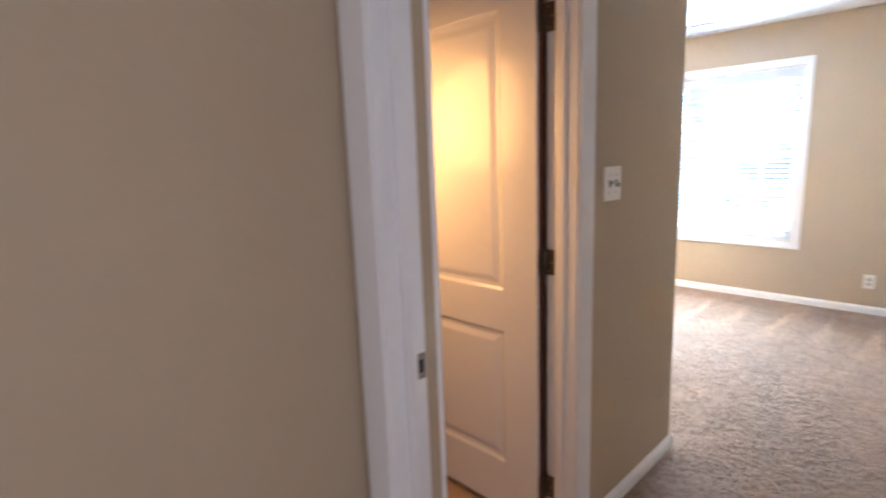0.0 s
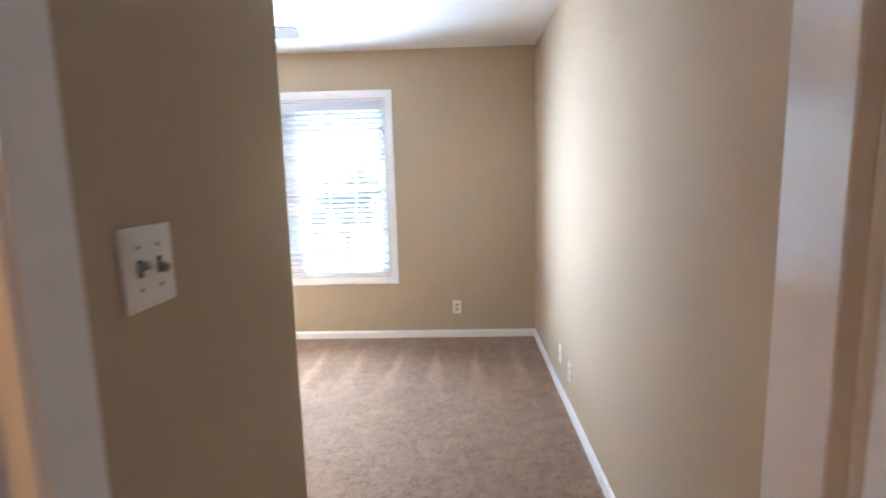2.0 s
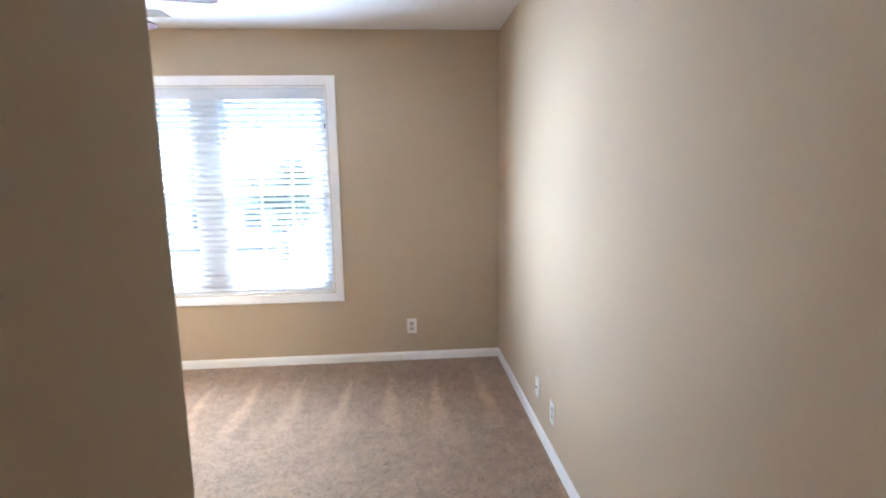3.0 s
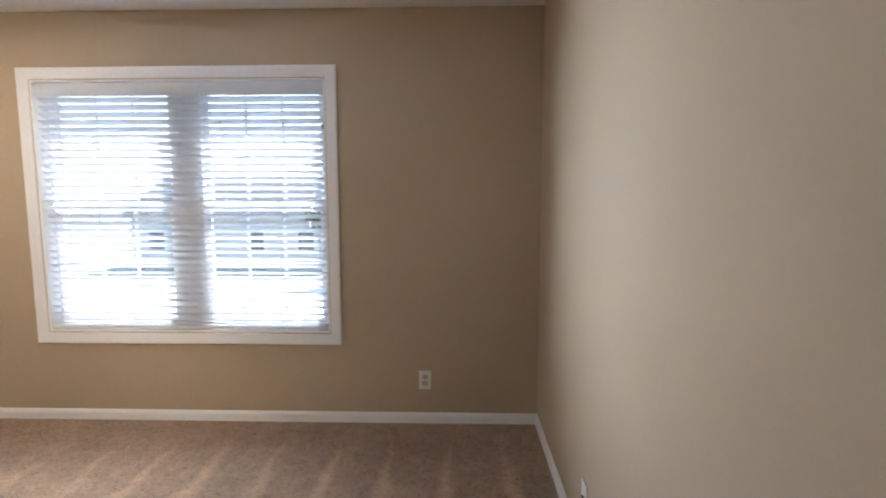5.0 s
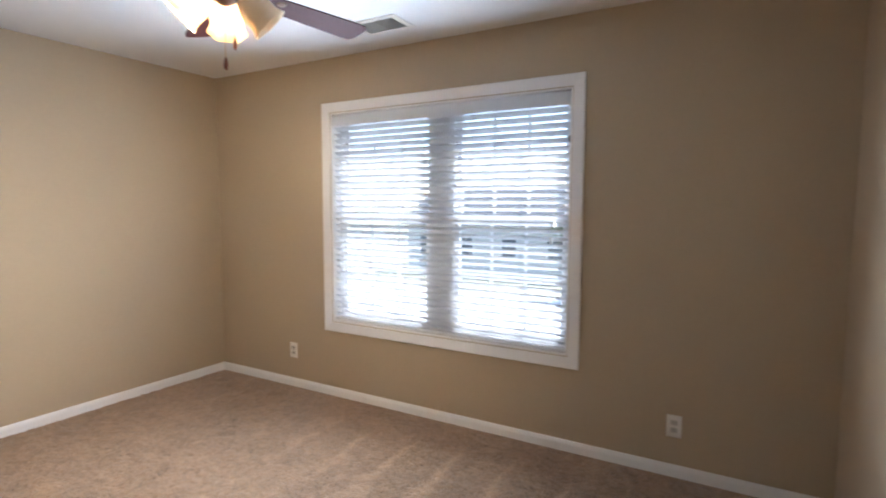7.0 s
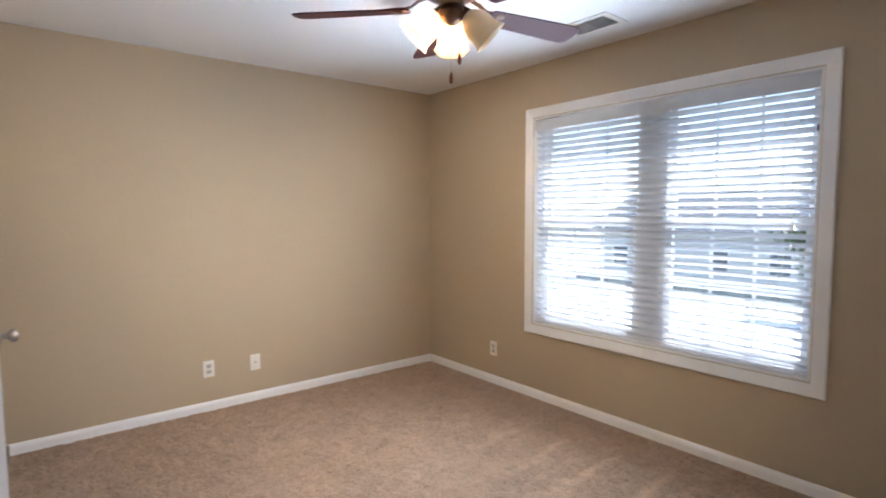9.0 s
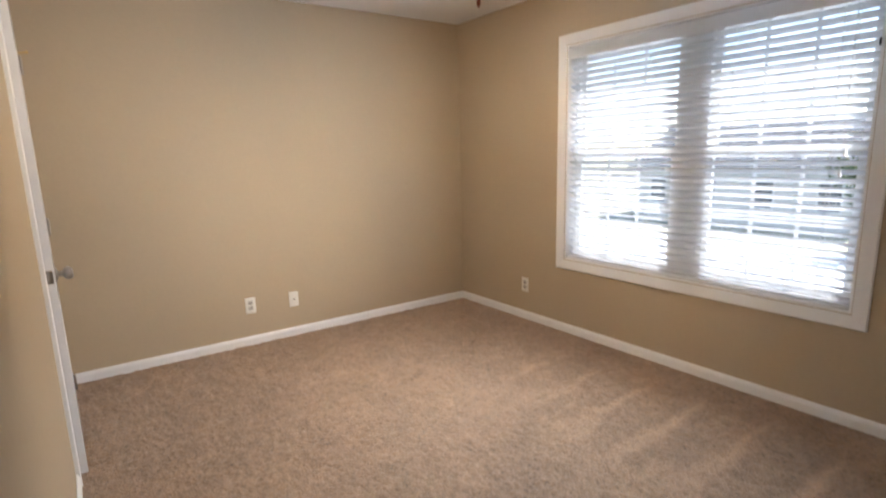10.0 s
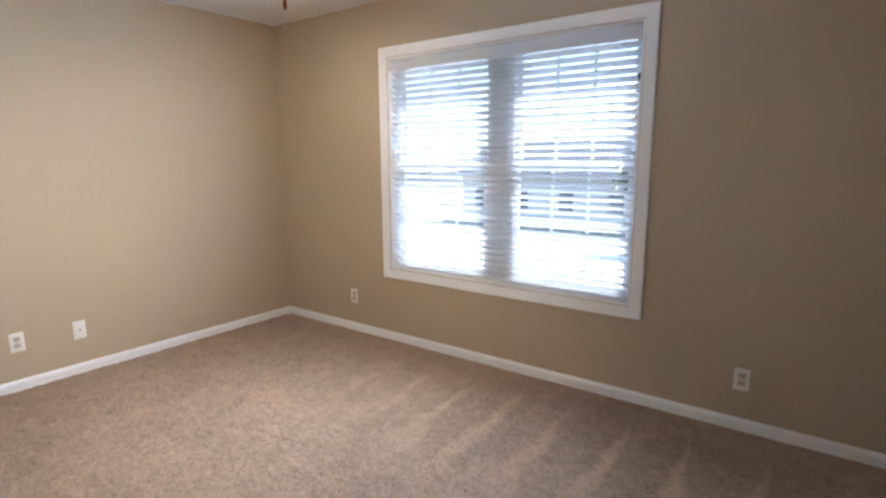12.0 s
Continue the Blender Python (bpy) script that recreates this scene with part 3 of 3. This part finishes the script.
for k in range(5):
    ang = radians(-136.0 + 72 * k)
    m = Matrix.Rotation(ang, 4, "Z") @ Matrix.Translation((0, 0, BZ)) @ Matrix.Rotation(radians(-12), 4, "X")
    bm = bmesh.new()
    outline = [(0.185, -0.050), (0.40, -0.060), (0.60, -0.068), (0.635, -0.064), (0.652, -0.050), (0.658, 0.0), (0.652, 0.050), (0.635, 0.064), (0.60, 0.068), (0.40, 0.060), (0.185, 0.050), (0.172, 0.030), (0.172, -0.030)]
    top, bot = ([bm.verts.new(m @ Vector((x, y, z))) for x, y in outline] for z in (0.003, -0.003))
    bm.faces.new(top)
    bm.faces.new(bot)
    for i in range(len(outline)):
        j = (i + 1) % len(outline)
        bm.faces.new((top[i], top[j], bot[j], bot[i]))
    b = part("blade", bm, M_BLADE, fan, "dark rosewood fan blade", smooth=False)
    bm = bmesh.new()
    m2 = Matrix.Rotation(ang, 4, "Z")
    pts = [(0.10, 2.262, 0.014), (0.135, 2.250, 0.012), (0.165, 2.228, 0.014), (0.19, 2.221, 0.026), (0.23, 2.2205, 0.034), (0.265, 2.2205, 0.022), (0.285, 2.2205, 0.006)]
    ringsb = [[bm.verts.new(m2 @ Vector((x, sy_, z + dz + (0.0 if x < 0.15 else -sy_ * 0.2)))) for sy_, dz in ((-hw, 0), (hw, 0), (hw, 0.005), (-hw, 0.005))] for x, z, hw in pts]
    for r0, r1 in zip(ringsb, ringsb[1:]):
        for i in range(4):
            bm.faces.new((r0[i], r0[(i + 1) % 4], r1[(i + 1) % 4], r1[i]))
    bm.faces.new(ringsb[0])
    bm.faces.new(ringsb[-1])
    # ornamental plate under the blade
    for sy_ in (-0.022, 0.022):
        lathe(bm, ((0.0, -0.0085), (0.016, -0.0075), (0.02, -0.004)), 12, m @ Matrix.Translation((0.225, sy_, 0)))
    part("blade_iron", bm, M_BRONZE, b)
for turn, lit in ((139.4, True), (225.0, True), (54.0, False)):
    al = radians(turn)
    tip = radians(46)
    axis = Vector((math.cos(al) * math.sin(tip), math.sin(al) * math.sin(tip), -math.cos(tip)))
    m = Matrix.Translation(Vector((math.cos(al) * 0.052, math.sin(al) * 0.052, 2.205))) @ axis.to_track_quat("Z", "Y").to_matrix().to_4x4()
    part("lamp_holder", lathe(bmesh.new(), ((0.0, -0.03), (0.016, -0.028), (0.022, 0.0), (0.026, 0.016), (0.02, 0.03), (0.0, 0.031)), 20, m), M_BRONZE, fan)
    bm = bmesh.new()
    prof = ((0.024, 0.012), (0.040, 0.026), (0.056, 0.055), (0.063, 0.085), (0.062, 0.11), (0.064, 0.13), (0.074, 0.148))
    n = 36
    rings = []
    for sh in (0.0, -0.003):
        for r, z in (prof if sh == 0 else reversed(prof)):
            rings.append([bm.verts.new(m @ Vector(((r + sh) * (1 + (0.05 * math.cos(6 * 2 * math.pi * i / n) if z > 0.12 else 0)) * math.cos(2 * math.pi * i / n), (r + sh) * (1 + (0.05 * math.cos(6 * 2 * math.pi * i / n) if z > 0.12 else 0)) * math.sin(2 * math.pi * i / n), z))) for i in range(n)])
    for a, b in zip(rings, rings[1:] + rings[:1]):
        for i in range(n):
            bm.faces.new((a[i], a[(i + 1) % n], b[(i + 1) % n], b[i]))
    sh = part("shade", bm, M_SHADE, fan, "amber frosted tulip glass shade" + (", lit" if lit else ", unlit"))
    part("bulb", lathe(bmesh.new(), ((0.0, 0.028), (0.011, 0.03), (0.013, 0.045), (0.024, 0.07), (0.027, 0.085), (0.022, 0.102), (0.010, 0.112), (0.0, 0.113)), 20, m), M_BULB if lit else M_BULB_OFF, sh, "lit warm bulb" if lit else "unlit bulb")
for dx, dy, zt, mt in ((0.0, -0.004, 1.93, M_FOB), (0.024, 0.02, 2.005, M_FOB)):
    c = part("pull_chain", lathe(bmesh.new(), ((0.0012, zt + 0.03), (0.0012, 2.16)), 8, Matrix.Translation((dx, dy, 0))), M_BRASS, fan)
    part("fob", lathe(bmesh.new(), ((0.0, zt - 0.012), (0.006, zt - 0.008), (0.0085, zt + 0.006), (0.006, zt + 0.024), (0.003, zt + 0.034), (0.0, zt + 0.036)), 14, Matrix.Translation((dx, dy, 0))), mt, c, "small cherry wood pull fob")

# ---- ceiling vent ----
vent = thing("ceiling_vent", "white metal ceiling air register with louvres", "vent", m=Matrix.Translation((-2.25, -0.365, CEIL)))
bm = bmesh.new()
for d in ((-0.16, -0.128, -0.11, 0.11), (0.128, 0.16, -0.11, 0.11), (-0.128, 0.128, -0.11, -0.078), (-0.128, 0.128, 0.078, 0.11)):
    box(bm, *d, -0.006, 0.0)
part("frame", bm, M_PLATE, vent, smooth=False)
# the backing is pale on its left half and grey on its right
part("backing", boxed(-0.128, 0.0, -0.078, 0.078, -0.0015, -0.0005), M_VENTPALE, vent, "paler half of the vent backing", smooth=False)
part("backing", boxed(0.0, 0.128, -0.078, 0.078, -0.0015, -0.0005), M_VENTBACK, vent, smooth=False)
for i in range(9):
    bm = boxed(-0.126, 0.126, -0.007, 0.007, -0.0005, 0.0005)
    bm.transform(Matrix.Translation((0, -0.068 + i * 0.017, -0.0065)) @ Matrix.Rotation(radians(35), 4, "X"))
    part("louvre", bm, M_PLATE, vent, smooth=False)

# ---- outside ----
M_LAWN = mat("dry_lawn", (0.27, 0.25, 0.17), 0.95, scale=3, vary=0.3)
M_ROAD = mat("pale_concrete_road", (0.46, 0.45, 0.43), 0.9, scale=4, vary=0.12)
M_SIDING = mat("pale_vinyl_siding", (0.55, 0.53, 0.49), 0.6, vary=0.08)
M_BRICK = mat("red_brown_brick", (0.28, 0.14, 0.10), 0.85, scale=30, vary=0.25)
M_ROOF = mat("grey_shingle", (0.10, 0.10, 0.11), 0.9, scale=20, vary=0.3)
M_DARKGLASS = mat("dark_window_glass", (0.10, 0.11, 0.12), 0.1)
M_BARK = mat("grey_bark", (0.13, 0.10, 0.08), 0.9, scale=30, vary=0.3)
M_LEAF = mat("green_leaves", (0.08, 0.11, 0.04), 0.7, scale=5, vary=0.4)
M_SOFFIT = mat("white_soffit", (0.7, 0.7, 0.7), 0.6)
GZ = -3.0
structure("ground", boxed(-300, 300, 0.4, 600, GZ - 0.3, GZ), M_LAWN, "dry lawn reaching to the horizon", "ground")
structure("road", boxed(-120, 120, 11, 21, GZ, GZ + 0.03), M_ROAD, "pale concrete street across the lawn", "road")
# slab mostly out of view, added to bounce sunlight up to the ceiling
structure("driveway", boxed(-12, 8, 0.9, 11, GZ, GZ + 0.025), M_ROAD, "pale concrete driveway added to bounce light indoors", "driveway")
structure("roof_eave", boxed(XL - 2, 2.5, 0.16, 0.62, 2.46, 2.60), M_SOFFIT, "white soffit of the roof's overhang", "eave")


def house(x, y, w, d, h, wall, label):
    hs = thing("house", label, "house", group="houses across the street", m=Matrix.Translation((x, y, GZ)))
    part("wall", boxed(-w / 2, w / 2, 0, d, 0, h), wall, hs, smooth=False)
    bm = bmesh.new()
    e, r = 0.5, h + d * 0.28
    vs = [bm.verts.new(c) for c in ((-w / 2 - e, -e, h), (w / 2 + e, -e, h), (w / 2 + e, d + e, h), (-w / 2 - e, d + e, h), (-w / 2 - e, d / 2, r), (w / 2 + e, d / 2, r))]
    for q in ((0, 1, 5, 4), (2, 3, 4, 5), (0, 4, 3), (1, 2, 5), (0, 3, 2, 1)):
        bm.faces.new([vs[i] for i in q])
    part("roof", bm, M_ROOF, hs, smooth=False)
    for i in range(4):
        for z in (0.9, 3.6) if h > 5 else (0.9,):
            xx = -w / 2 + w * (i + 0.5) / 4
            wd = part("window", boxed(xx - 0.55, xx + 0.55, -0.05, -0.003, z, z + 1.5), M_SOFFIT, hs, smooth=False)
            part("pane", boxed(xx - 0.47, xx + 0.47, -0.06, -0.051, z + 0.08, z + 1.42), M_DARKGLASS, wd, smooth=False)
    return hs


house(-14, 27, 12, 9, 3.1, M_SIDING, "pale siding house with a grey shingle roof")
house(1.5, 29, 11, 9, 3.0, M_BRICK, "brick house with a grey shingle roof")
house(15, 27, 11, 9, 3.1, M_SIDING, "pale siding house with white windows")


def tree(x, y, h, seed):
    r = random.Random(seed)
    t = thing("tree", "leafy roadside tree with a grey trunk", "tree", group="trees", m=Matrix.Translation((x, y, GZ)))
    bm = lathe(bmesh.new(), ((0.22, 0), (0.15, h * 0.3), (0.09, h * 0.6), (0.02, h * 0.9)), 10)
    tips = []
    for i in range(9):
        a, z = r.uniform(0, 6.28), h * r.uniform(0.3, 0.75)
        ln = h * r.uniform(0.18, 0.32)
        dr = Vector((math.cos(a), math.sin(a), r.uniform(0.3, 0.9))).normalized()
        lathe(bm, ((0.06, 0), (0.012, ln)), 6, Matrix.Translation((0, 0, z)) @ dr.to_track_quat("Z", "Y").to_matrix().to_4x4())
        tips += [Vector((0, 0, z)) + dr * ln * s for s in (0.6, 0.85, 1.05)]
    part("trunk", bm, M_BARK, t)
    bm = bmesh.new()
    for p in tips:
        for i in range(42):
            c = p + Vector([r.gauss(0, 0.32) for _ in range(3)])
            mm = Matrix.Translation(c) @ Euler([r.uniform(0, 6.28) for _ in range(3)]).to_matrix().to_4x4()
            s = r.uniform(0.08, 0.17)
            bm.faces.new([bm.verts.new(mm @ Vector(q)) for q in ((-s, 0, 0), (0, -s * 0.5, 0.02), (s, 0, 0), (0, s * 0.5, 0.02))])
    part("crown", bm, M_LEAF, t, smooth=False)


tree(-6.5, 21.5, 5.2, 1)
tree(7.5, 22.5, 4.6, 2)
